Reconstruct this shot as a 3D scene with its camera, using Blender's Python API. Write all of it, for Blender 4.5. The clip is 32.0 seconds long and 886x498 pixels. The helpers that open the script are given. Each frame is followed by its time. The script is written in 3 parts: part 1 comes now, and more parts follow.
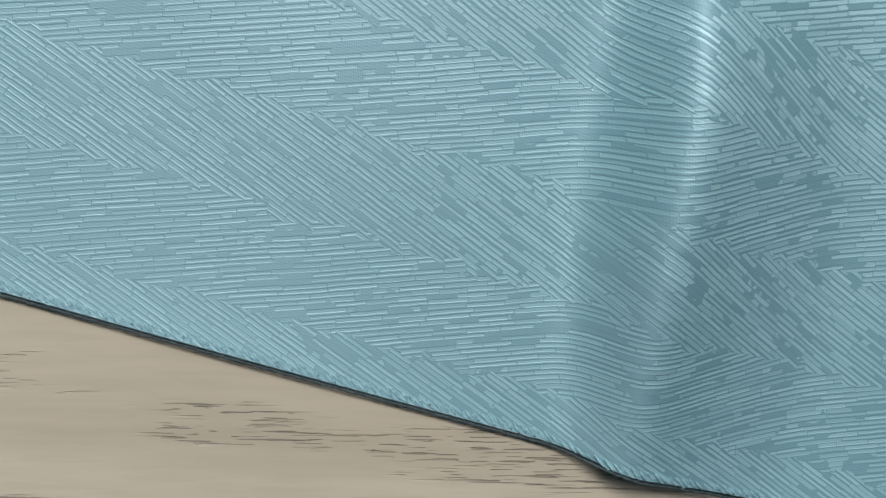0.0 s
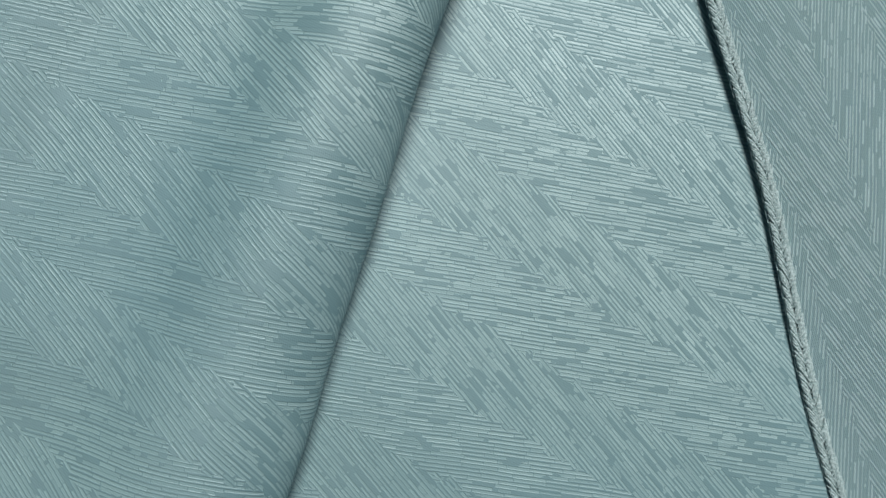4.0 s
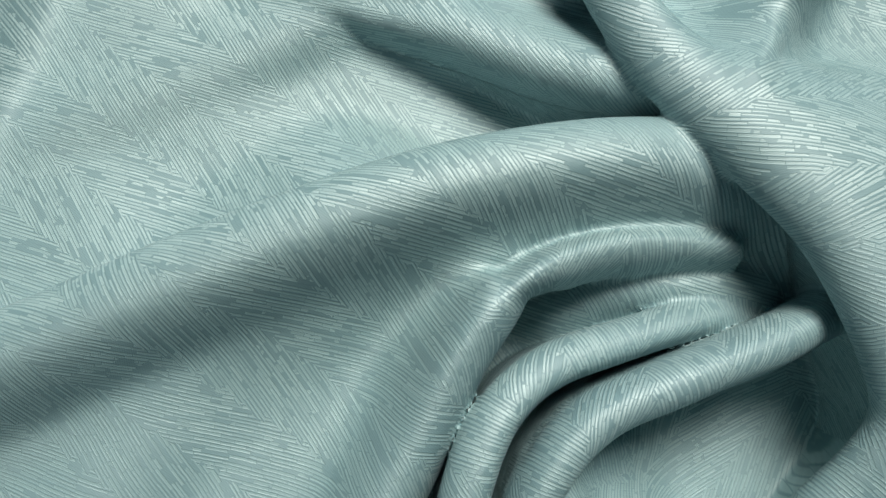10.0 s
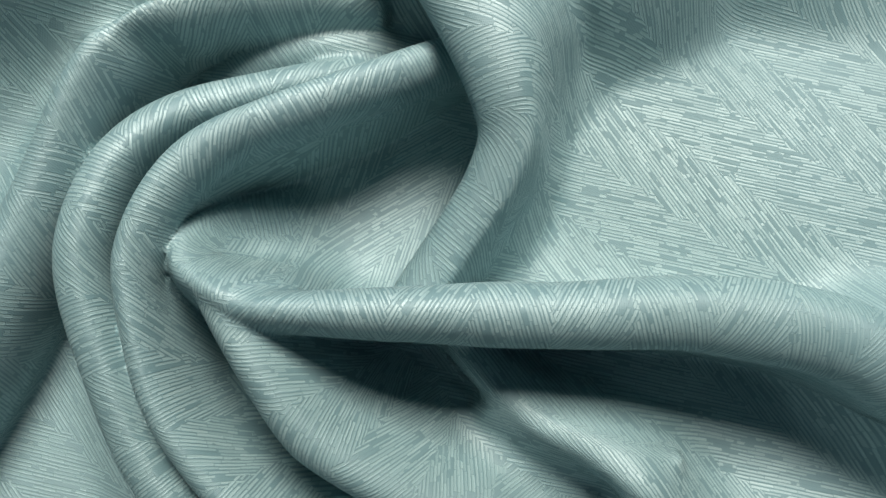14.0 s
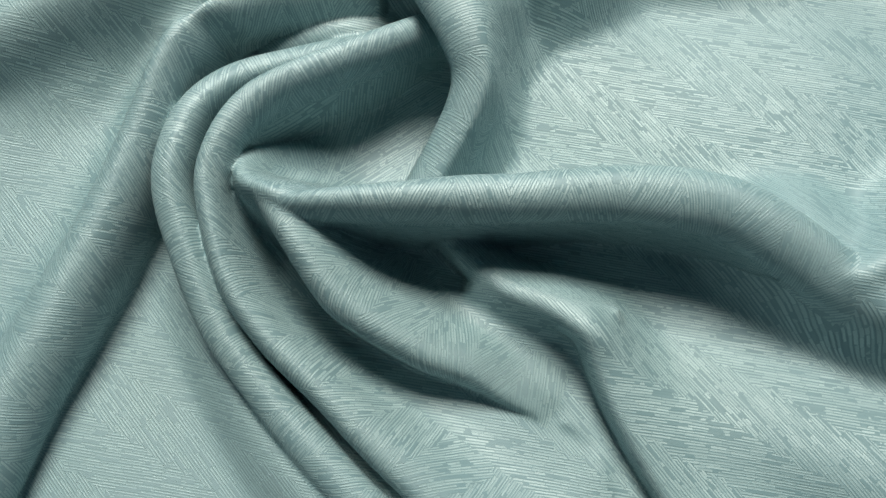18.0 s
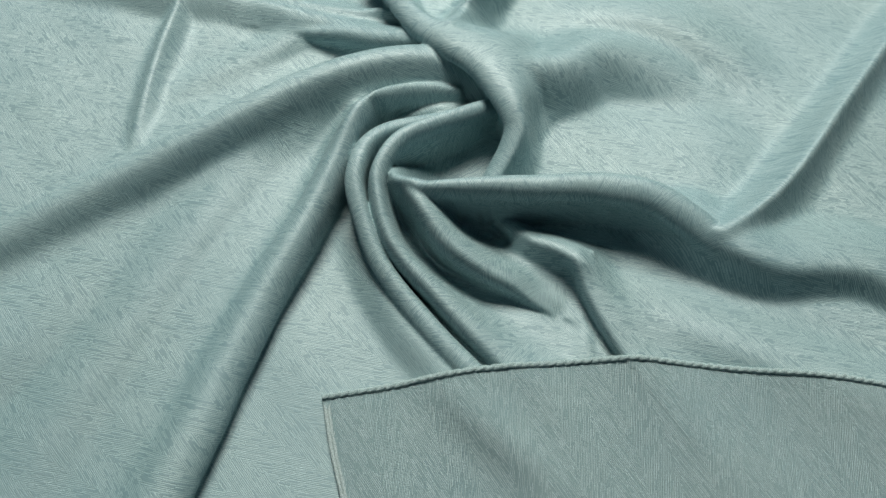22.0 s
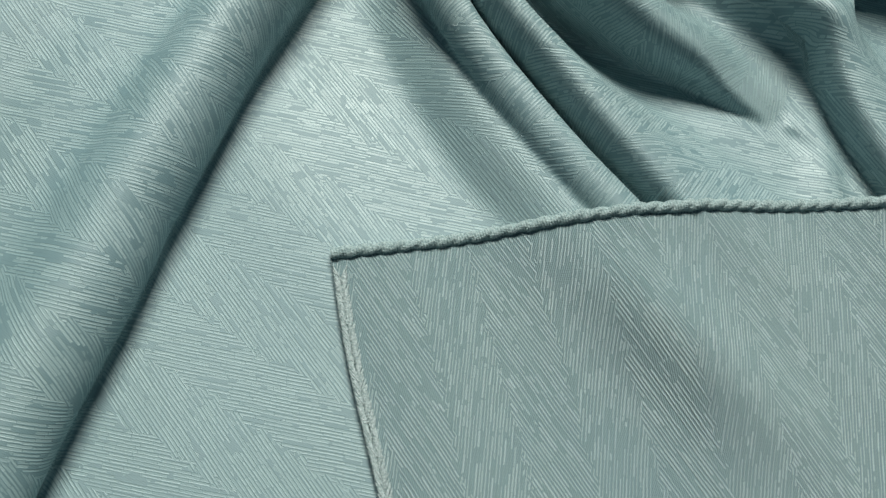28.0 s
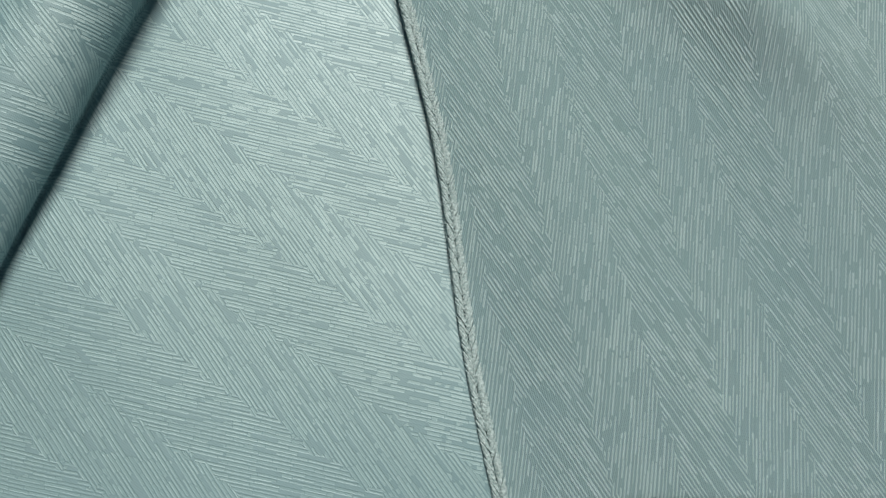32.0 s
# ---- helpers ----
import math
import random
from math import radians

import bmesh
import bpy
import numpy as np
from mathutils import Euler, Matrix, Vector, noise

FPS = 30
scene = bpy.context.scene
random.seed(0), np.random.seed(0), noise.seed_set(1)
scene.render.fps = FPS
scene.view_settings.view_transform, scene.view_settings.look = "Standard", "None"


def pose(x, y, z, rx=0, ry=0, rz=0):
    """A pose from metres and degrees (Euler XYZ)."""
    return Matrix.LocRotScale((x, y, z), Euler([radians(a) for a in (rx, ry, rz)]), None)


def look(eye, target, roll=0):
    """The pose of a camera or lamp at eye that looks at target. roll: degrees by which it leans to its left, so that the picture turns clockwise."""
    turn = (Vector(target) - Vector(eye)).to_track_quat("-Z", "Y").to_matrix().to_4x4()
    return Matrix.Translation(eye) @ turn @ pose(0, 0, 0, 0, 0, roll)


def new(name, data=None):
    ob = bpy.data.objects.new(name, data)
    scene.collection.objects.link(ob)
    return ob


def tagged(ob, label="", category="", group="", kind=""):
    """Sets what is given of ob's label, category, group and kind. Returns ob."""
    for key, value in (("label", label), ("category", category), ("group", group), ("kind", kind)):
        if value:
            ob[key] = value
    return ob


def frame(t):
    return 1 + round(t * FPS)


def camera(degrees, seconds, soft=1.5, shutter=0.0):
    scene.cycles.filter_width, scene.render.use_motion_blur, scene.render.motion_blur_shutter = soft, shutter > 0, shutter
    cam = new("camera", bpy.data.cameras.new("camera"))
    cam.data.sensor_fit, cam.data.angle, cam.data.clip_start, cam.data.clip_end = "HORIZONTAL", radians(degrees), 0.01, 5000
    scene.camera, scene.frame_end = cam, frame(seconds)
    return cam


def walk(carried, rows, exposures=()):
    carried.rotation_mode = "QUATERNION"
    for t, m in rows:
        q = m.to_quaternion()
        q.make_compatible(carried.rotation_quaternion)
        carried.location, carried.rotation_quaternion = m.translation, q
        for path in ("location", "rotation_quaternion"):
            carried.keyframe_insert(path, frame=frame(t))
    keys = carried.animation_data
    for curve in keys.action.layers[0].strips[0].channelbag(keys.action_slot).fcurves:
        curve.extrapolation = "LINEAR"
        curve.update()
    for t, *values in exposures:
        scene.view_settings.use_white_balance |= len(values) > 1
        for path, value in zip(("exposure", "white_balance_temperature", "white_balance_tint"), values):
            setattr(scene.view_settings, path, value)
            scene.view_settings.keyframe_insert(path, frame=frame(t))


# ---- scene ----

# ---------------------------------------------------------------- camera
cam = camera(62.0, 32.0, soft=1.45)
ROWS = [
    # seconds, x, y, z, rx, ry, rz
    (0.0, -0.1146, 0.0280, 0.1375, -7.95, -2.88, -16.29),
    (0.5, -0.1467, 0.0305, 0.1357, -2.68, -4.16, -13.13),
    (1.0, -0.1739, 0.0398, 0.1358, 0.19, -5.02, -9.87),
    (1.5, -0.1914, 0.0464, 0.1380, 0.92, -5.67, -6.88),
    (2.0, -0.2030, 0.0534, 0.1414, 1.50, -6.16, -4.40),
    (2.5, -0.2084, 0.0664, 0.1472, 0.91, -5.74, -2.21),
    (4.5, -0.1842, 0.1926, 0.1957, 5.34, -5.56, -3.26),
    (5.0, -0.1767, 0.2148, 0.1880, 7.27, -5.08, -2.05),
    (5.5, -0.1723, 0.2410, 0.1854, 8.07, -4.61, -1.37),
    (6.0, -0.1636, 0.2759, 0.1887, 7.38, -4.27, -0.73),
    (6.5, -0.1522, 0.3091, 0.1938, 6.62, -4.07, -0.16),
    (7.0, -0.1412, 0.3332, 0.2025, 6.89, -3.55, 0.75),
    (7.5, -0.1325, 0.3545, 0.2094, 7.09, -2.81, 1.20),
    (8.0, -0.1310, 0.3728, 0.2142, 7.96, -3.14, 1.73),
    (8.5, -0.1214, 0.3942, 0.2156, 7.76, -2.40, 2.08),
    (9.0, -0.1190, 0.4168, 0.2214, 8.06, -2.46, 2.50),
    (9.5, -0.1117, 0.4304, 0.2231, 8.52, -2.24, 2.91),
    (10.0, -0.0956, 0.4450, 0.2255, 8.44, -1.75, 3.25),
    (10.5, -0.0692, 0.4528, 0.2236, 8.28, -0.60, 3.54),
    (11.0, -0.0497, 0.4514, 0.2211, 8.28, 0.23, 3.75),
    (11.5, -0.0237, 0.4438, 0.2211, 8.60, 0.37, 3.32),
    (12.0, -0.0022, 0.4301, 0.2201, 9.62, 0.71, 3.18),
    (12.5, 0.0022, 0.4213, 0.2206, 8.88, -0.21, 2.68),
    (13.0, 0.0025, 0.4103, 0.2173, 7.46, -1.06, 1.94),
    (13.5, 0.0063, 0.3948, 0.2165, 7.98, -1.17, 1.00),
    (14.0, 0.0043, 0.3806, 0.2215, 8.58, -1.11, 0.01),
    (14.5, -0.0008, 0.3556, 0.2158, 9.26, -0.93, -1.16),
    (15.0, 0.0059, 0.3367, 0.2101, 9.61, -0.54, -1.19),
    (15.5, 0.0260, 0.3205, 0.2173, 9.74, -0.29, -2.47),
    (17.5, 0.0269, 0.3150, 0.2577, 12.17, 0.21, -2.49),
    (18.0, 0.0094, 0.3198, 0.2806, 13.05, 0.39, -2.83),
    (18.5, -0.0048, 0.3275, 0.3062, 14.24, -0.42, -3.60),
    (19.0, -0.0098, 0.3320, 0.3235, 15.02, -0.40, -4.04),
    (19.5, -0.0195, 0.3312, 0.3449, 16.12, -0.56, -4.53),
    (20.0, -0.0462, 0.3131, 0.3838, 17.20, 0.06, -4.89),
    (20.5, -0.0921, 0.2801, 0.4176, 19.49, 0.05, -4.40),
    (21.0, -0.1043, 0.2381, 0.4303, 21.49, -0.16, -3.38),
    (21.5, -0.0762, 0.2019, 0.4455, 23.03, -0.11, -2.72),
    (22.0, -0.0376, 0.1694, 0.4627, 23.44, -0.32, -2.47),
    (22.5, -0.0113, 0.1534, 0.4806, 23.64, -0.17, -2.15),
    (23.0, 0.0080, 0.1545, 0.4932, 24.28, 0.05, -1.86),
    (23.5, 0.0180, 0.1597, 0.4859, 25.20, 0.33, -1.34),
    (24.0, 0.0273, 0.1916, 0.4599, 25.87, 0.09, -1.43),
    (24.5, -0.0169, 0.2144, 0.4058, 26.76, -0.14, -1.20),
    (25.0, -0.0502, 0.2180, 0.3584, 26.92, -0.07, -1.10),
    (25.5, -0.0670, 0.2116, 0.3178, 27.08, -0.08, -1.05),
    (27.5, -0.0855, 0.2117, 0.2409, 18.05, -3.35, -1.55),
    (28.0, -0.0867, 0.2035, 0.2280, 17.05, -3.74, -1.44),
    (28.5, -0.0791, 0.1973, 0.2165, 15.90, -3.59, -1.19),
    (29.0, -0.0722, 0.1907, 0.2093, 15.30, -3.59, -0.70),
    (29.5, -0.0722, 0.1702, 0.1968, 15.39, -3.27, -0.28),
    (30.0, -0.0768, 0.1537, 0.1898, 15.25, -3.43, -0.01),
    (30.5, -0.0847, 0.1399, 0.1840, 14.54, -3.77, 0.12),
    (31.0, -0.0912, 0.1268, 0.1843, 13.93, -3.71, 0.18),
    (31.5, -0.0957, 0.1136, 0.1915, 13.74, -3.86, 0.10),
    (32.0, -0.0992, 0.1061, 0.2061, 13.58, -3.90, 0.10),
]
EXPOSURES = [(0.0, 0.06, 5450, 5), (1.0, -0.03, 5020, 5), (2.0, -0.20, 4960, 5), (2.5, -0.20, 4960, 5), (4.5, -0.14, 6350, 8), (6.0, -0.10, 6550, 8), (8.0, 0.17, 6550, 8), (9.5, 0.0, 6500, 8), (12.0, -0.11, 6380, 8), (13.0, -0.05, 6400, 8), (14.5, 0.12, 6500, 8), (15.5, 0.14, 6500, 8), (18.0, 0.06, 6550, 8), (19.0, -0.02, 6550, 8), (20.5, -0.12, 6500, 8), (22.6, -0.14, 6450, 8), (23.2, -0.22, 5850, 7), (25.0, -0.20, 5850, 7), (27.5, -0.04, 6400, 8), (29.0, -0.04, 6450, 8), (32.0, -0.05, 6400, 8)]
walk(cam, [(t, pose(x, y, z, rx, ry, rz)) for t, x, y, z, rx, ry, rz in ROWS], EXPOSURES)

# ---------------------------------------------------------------- light
world = bpy.data.worlds.new("room_air")
scene.world = world
world.use_nodes = True
wn = world.node_tree.nodes
sky = wn.new("ShaderNodeTexSky")
sky.sky_type, sky.sun_disc = "NISHITA", False
sky.sun_elevation, sky.sun_rotation = radians(50), radians(-20)
wn["Background"].inputs["Strength"].default_value = 0.05
world.node_tree.links.new(sky.outputs[0], wn["Background"].inputs["Color"])


def area_lamp(name, eye, target, sx, sy, watts, colour):
    data = bpy.data.lights.new(name, "AREA")
    data.shape, data.size, data.size_y, data.energy, data.color = "RECTANGLE", sx, sy, watts, colour
    ob = new(name, data)
    ob.matrix_world = look(eye, target)
    return ob


CEIL = 2.8
area_lamp("ceiling_lamp", (0.12, 1.70, 2.2), (0.0, 0.45, 0), 1.0, 0.8, 98, (1.0, 0.935, 0.86))
# added fill from the north that turns the shaded flanks bluer
area_lamp("blue_fill_light", (-0.2, 2.38, 0.75), (-0.1, 0.3, 0.0), 1.5, 1.1, 3.5, (0.78, 0.91, 1.0))


# ---------------------------------------------------------------- materials
class Nodes:
    """A short way to write node trees."""

    def __init__(self, name):
        self.mat = bpy.data.materials.new(name)
        self.mat.use_nodes = True
        self.tree = self.mat.node_tree
        self.bsdf = self.tree.nodes["Principled BSDF"]

    def add(self, kind, **settings):
        node = self.tree.nodes.new("ShaderNode" + kind)
        for key, value in settings.items():
            if key == "op":
                node.operation = value
            elif key == "blend":
                node.blend_type = value
        return node

    def put(self, socket, value):
        if isinstance(value, bpy.types.NodeSocket):
            self.tree.links.new(value, socket)
        else:
            socket.default_value = value

    def math(self, op, a, b=0.0, c=0.0):
        node = self.add("Math", op=op)
        for n, v in enumerate((a, b, c)):
            self.put(node.inputs[n], v)
        return node.outputs[0]

    def xyz(self, x, y, z):
        node = self.add("CombineXYZ")
        for n, v in enumerate((x, y, z)):
            self.put(node.inputs[n], v)
        return node.outputs[0]

    def white(self, vector):
        node = self.add("TexWhiteNoise")
        self.put(node.inputs["Vector"], vector)
        return node.outputs["Value"]

    def noise(self, vector, scale, detail=2.0, rough=0.5):
        node = self.add("TexNoise")
        self.put(node.inputs["Vector"], vector)
        self.put(node.inputs["Scale"], scale)
        self.put(node.inputs["Detail"], detail)
        self.put(node.inputs["Roughness"], rough)
        return node.outputs["Fac"]

    def span(self, value, a, b, lo=0.0, hi=1.0, smooth=True):
        node = self.add("MapRange")
        node.interpolation_type = "SMOOTHSTEP" if smooth else "LINEAR"
        for n, v in enumerate((value, a, b, lo, hi)):
            self.put(node.inputs[n], v)
        return node.outputs[0]

    def mix(self, fac, a, b, blend="MIX"):
        node = self.add("MixRGB", blend=blend)
        self.put(node.inputs[0], fac)
        self.put(node.inputs[1], a)
        self.put(node.inputs[2], b)
        return node.outputs[0]

    def bump(self, height, distance, strength=1.0, normal=None):
        node = self.add("Bump")
        self.put(node.inputs["Height"], height)
        node.inputs["Distance"].default_value = distance
        node.inputs["Strength"].default_value = strength
        if normal is not None:
            self.put(node.inputs["Normal"], normal)
        return node.outputs[0]


BAND, PITCH, LEANING = 0.0190, 0.00100, radians(20.5)


def herringbone(n, turn, cover, width):
    """The woven herringbone: mask of the raised strokes, plan place in metres, way along and across the bands, lean of the band, loose chance."""
    place = n.add("UVMap").outputs[0]
    split = n.add("SeparateXYZ")
    n.put(split.inputs[0], place)
    u, v = split.outputs[0], split.outputs[1]
    c, s = math.cos(turn), math.sin(turn)
    a = n.math("ADD", n.math("MULTIPLY", u, c), n.math("MULTIPLY", v, s))
    p = n.math("ADD", n.math("MULTIPLY", u, -s), n.math("MULTIPLY", v, c))
    # every stroke ends a little before or past the border of its band
    ragged = n.white(n.xyz(n.math("FLOOR", n.math("DIVIDE", n.math("ADD", a, n.math("MULTIPLY", p, 0.4)), 0.0021)), n.math("FLOOR", n.math("DIVIDE", p, 0.012)), 1.0))
    wander = n.math("MULTIPLY", n.math("SUBTRACT", ragged, 0.5), 0.0028)
    wander = n.math("ADD", wander, n.math("MULTIPLY", n.math("SUBTRACT", n.noise(place, 60.0, 1.0), 0.5), 0.0030))
    band = n.math("FLOOR", n.math("DIVIDE", n.math("ADD", p, wander), BAND))
    side = n.math("SUBTRACT", 1.0, n.math("MULTIPLY", n.math("FLOORED_MODULO", band, 2.0), 2.0))
    across = n.math("ADD", n.math("MULTIPLY", n.math("MULTIPLY", a, side), -math.sin(LEANING)), n.math("MULTIPLY", p, math.cos(LEANING)))
    along = n.math("ADD", n.math("MULTIPLY", a, math.cos(LEANING)), n.math("MULTIPLY", n.math("MULTIPLY", p, side), math.sin(LEANING)))
    across = n.math("ADD", across, n.math("MULTIPLY", n.math("SUBTRACT", n.noise(place, 45.0, 1.0), 0.5), 0.0006))
    across = n.math("ADD", across, n.math("MULTIPLY", n.math("SUBTRACT", n.noise(place, 500.0, 2.0), 0.5), 0.00022))
    line = n.math("FLOOR", n.math("DIVIDE", across, PITCH))
    shift = n.white(n.xyz(line, band, 3.0))
    run = n.math("ADD", n.math("DIVIDE", along, n.math("MULTIPLY_ADD", shift, 0.0045, 0.0050)), n.math("MULTIPLY", shift, 9.0))
    piece = n.math("FLOOR", run)
    chance = n.white(n.xyz(line, band, piece))
    on = n.math("LESS_THAN", chance, n.span(n.noise(place, 120.0, 2.0), 0.34, 0.66, cover - 0.16, cover + 0.10))
    tip = n.math("ABSOLUTE", n.math("SUBTRACT", n.math("FRACT", run), 0.5))
    on = n.math("MULTIPLY", on, n.span(tip, 0.5, 0.475))
    on = n.math("MULTIPLY_ADD", on, 0.85, 0.15)
    offset = n.math("MULTIPLY", n.math("SUBTRACT", n.white(n.xyz(piece, line, band)), 0.5), 0.20)
    from_middle = n.math("ABSOLUTE", n.math("SUBTRACT", n.math("ADD", n.math("FRACT", n.math("DIVIDE", across, PITCH)), offset), 0.5))
    thin = n.math("MULTIPLY_ADD", chance, 0.20, width)
    stroke = n.span(from_middle, n.math("ADD", thin, 0.17), n.math("SUBTRACT", thin, 0.07))
    stroke = n.math("MULTIPLY", stroke, n.math("MULTIPLY_ADD", n.white(n.xyz(line, piece, band)), 0.45, 0.55))
    return n.math("MULTIPLY", stroke, on), place, a, p, side


def satin(name, turn, light, dark, cover, rough, lift, metal, grain, width):
    """Jacquard satin: raised strokes and the ground between them shine along different threads."""
    n = Nodes(name)
    mask, place, a, p, side = herringbone(n, turn, cover, width)
    cloudy = n.noise(place, 9.0, 3.0)
    ribs = n.math("SINE", n.math("MULTIPLY", n.math("ADD", a, n.math("MULTIPLY", p, 0.35)), 2 * math.pi / 0.00042))
    weft = n.math("SINE", n.math("MULTIPLY", p, 2 * math.pi / 0.00055))
    fine = n.math("ADD", n.math("MULTIPLY", ribs, 0.5), n.math("MULTIPLY", weft, 0.5))
    tint = n.math("MULTIPLY", n.span(cloudy, 0.35, 0.65), 0.22)
    shade = n.math("MULTIPLY", n.span(fine, 0.4, -0.6), grain)
    height = n.math("ADD", mask, n.math("MULTIPLY", fine, grain))
    normal = n.bump(height, lift)
    tangent = n.add("Tangent")
    tangent.direction_type = "UV_MAP"
    tangent.uv_map = "weave"
    lean = n.math("MULTIPLY", side, 0.15 * LEANING / (2 * math.pi))
    ground = n.add("BsdfPrincipled")
    for bsdf, colour, quarter, gloss, index in ((n.bsdf, light, 0.0, rough, 2.2), (ground, dark, 0.25, rough + 0.10, 1.85)):
        tone = n.mix(tint, colour, (0.19, 0.34, 0.39, 1))
        tone = n.mix(shade, tone, (0.09, 0.15, 0.16, 1))
        n.put(bsdf.inputs["Base Color"], tone)
        n.put(bsdf.inputs["Roughness"], gloss)
        n.put(bsdf.inputs["Metallic"], metal)
        n.put(bsdf.inputs["IOR"], index)
        n.put(bsdf.inputs["Anisotropic"], 0.60)
        n.put(bsdf.inputs["Anisotropic Rotation"], n.math("ADD", lean, quarter + turn / (2 * math.pi)))
        n.put(bsdf.inputs["Tangent"], tangent.outputs[0])
        n.put(bsdf.inputs["Normal"], normal)
    both = n.add("MixShader")
    n.put(both.inputs[0], mask)
    n.put(both.inputs[1], ground.outputs[0])
    n.put(both.inputs[2], n.bsdf.outputs[0])
    n.put(n.tree.nodes["Material Output"].inputs["Surface"], both.outputs[0])
    return n.mat


FACE = satin("satin_face", radians(-33), (0.312, 0.468, 0.474, 1), (0.162, 0.275, 0.295, 1), 0.90, 0.55, 0.00008, 0.10, 0.12, 0.19)
BACK = satin("satin_back", radians(-77), (0.53, 0.71, 0.71, 1), (0.22, 0.355, 0.37, 1), 0.84, 0.46, 0.00026, 0.08, 0.40, 0.10)


def thread_material(name, low, high):
    n = Nodes(name)
    place = n.add("TexCoord").outputs["Object"]
    fray = n.noise(place, 1400.0, 3.0)
    n.put(n.bsdf.inputs["Base Color"], n.mix(n.span(fray, 0.3, 0.7), low, high))
    n.put(n.bsdf.inputs["Roughness"], 0.6)
    n.put(n.bsdf.inputs["Normal"], n.bump(fray, 0.0006))
    return n.mat


BRAID = thread_material("braid_thread", (0.26, 0.36, 0.36, 1), (0.50, 0.61, 0.61, 1))
THREAD = thread_material("overlock_thread", (0.19, 0.29, 0.295, 1), (0.40, 0.53, 0.53, 1))
STITCH = thread_material("hem_thread", (0.20, 0.32, 0.335, 1), (0.30, 0.44, 0.455, 1))
# hem thread, its near-black colour stands for the shadow gap under the hem
SHADED_EDGE = thread_material("shaded_edge_thread", (0.012, 0.018, 0.018, 1), (0.045, 0.065, 0.065, 1))


def wood_material():
    n = Nodes("limed_wood")
    place = n.add("TexCoord").outputs["Object"]
    turned = n.add("Mapping")
    turned.vector_type = "TEXTURE"
    n.put(turned.inputs["Vector"], place)
    turned.inputs["Rotation"].default_value[2] = radians(-18)
    turned.inputs["Scale"].default_value = (1.0, 1 / 9, 1.0)
    drawn = turned.outputs[0]
    broad = n.noise(drawn, 5.0, 4.0, 0.55)
    ring = n.noise(drawn, 9.0, 2.0, 0.5)
    fine = n.add("Mapping")
    fine.vector_type = "TEXTURE"
    n.put(fine.inputs["Vector"], place)
    fine.inputs["Rotation"].default_value[2] = radians(-18)
    fine.inputs["Scale"].default_value = (1.0, 1 / 21, 1.0)
    pore = n.noise(fine.outputs[0], 95.0, 2.0, 0.55)
    base = n.mix(n.span(broad, 0.3, 0.7), (0.43, 0.345, 0.24, 1), (0.54, 0.44, 0.32, 1))
    belt = n.span(ring, 0.51, 0.58)
    pores = n.math("MULTIPLY", n.span(pore, 0.565, 0.625), belt)
    mottle = n.noise(drawn, 60.0, 3.0, 0.6)
    base = n.mix(n.math("MULTIPLY", n.span(mottle, 0.4, 0.7), 0.25), base, (0.37, 0.31, 0.20, 1))
    tone = n.mix(n.math("MULTIPLY", belt, 0.25), base, (0.33, 0.26, 0.19, 1))
    tone = n.mix(n.math("MULTIPLY", pores, 0.6), tone, (0.13, 0.095, 0.065, 1))
    n.put(n.bsdf.inputs["Base Color"], tone)
    n.put(n.bsdf.inputs["Roughness"], n.span(pore, 0.3, 0.7, 0.45, 0.6))
    n.put(n.bsdf.inputs["Normal"], n.bump(n.math("MULTIPLY", pores, -1.0), 0.0003))
    return n.mat


WOOD = wood_material()


def paint(name, colour, rough=0.7):
    n = Nodes(name)
    place = n.add("TexCoord").outputs["Object"]
    mott = n.noise(place, 3.0, 4.0)
    n.put(n.bsdf.inputs["Base Color"], n.mix(n.span(mott, 0.3, 0.7), tuple(0.94 * v for v in colour) + (1,), tuple(colour) + (1,)))
    n.put(n.bsdf.inputs["Roughness"], rough)
    n.put(n.bsdf.inputs["Normal"], n.bump(n.noise(place, 240.0, 2.0), 0.0004))
    return n.mat


# unseen walls and ceiling, blue so that their bounce cools the cloth's shade
BOUNCE_WALL = paint("blue_bounce_wall", (0.075, 0.135, 0.185))
BOUNCE_CEILING = paint("blue_bounce_ceiling", (0.12, 0.18, 0.24))
FLOOR = paint("floor_paint", (0.12, 0.11, 0.10))


# ---------------------------------------------------------------- mesh helpers
def box_mesh(name, lo, hi, bevel=0.0):
    bm = bmesh.new()
    bmesh.ops.create_cube(bm, size=1)
    for v in bm.verts:
        v.co = Vector([a + (c + 0.5) * (b - a) for a, b, c in zip(lo, hi, v.co)])
    if bevel:
        bmesh.ops.bevel(bm, geom=bm.edges[:], offset=bevel, segments=2, affect="EDGES")
    mesh = bpy.data.meshes.new(name)
    bm.to_mesh(mesh)
    bm.free()
    return mesh


def part(name, mesh, material, parent=None, label=""):
    mesh.materials.clear()
    mesh.materials.append(material)
    ob = new(name, mesh)
    if parent is not None:
        ob.parent = parent
    return tagged(ob, label=label)


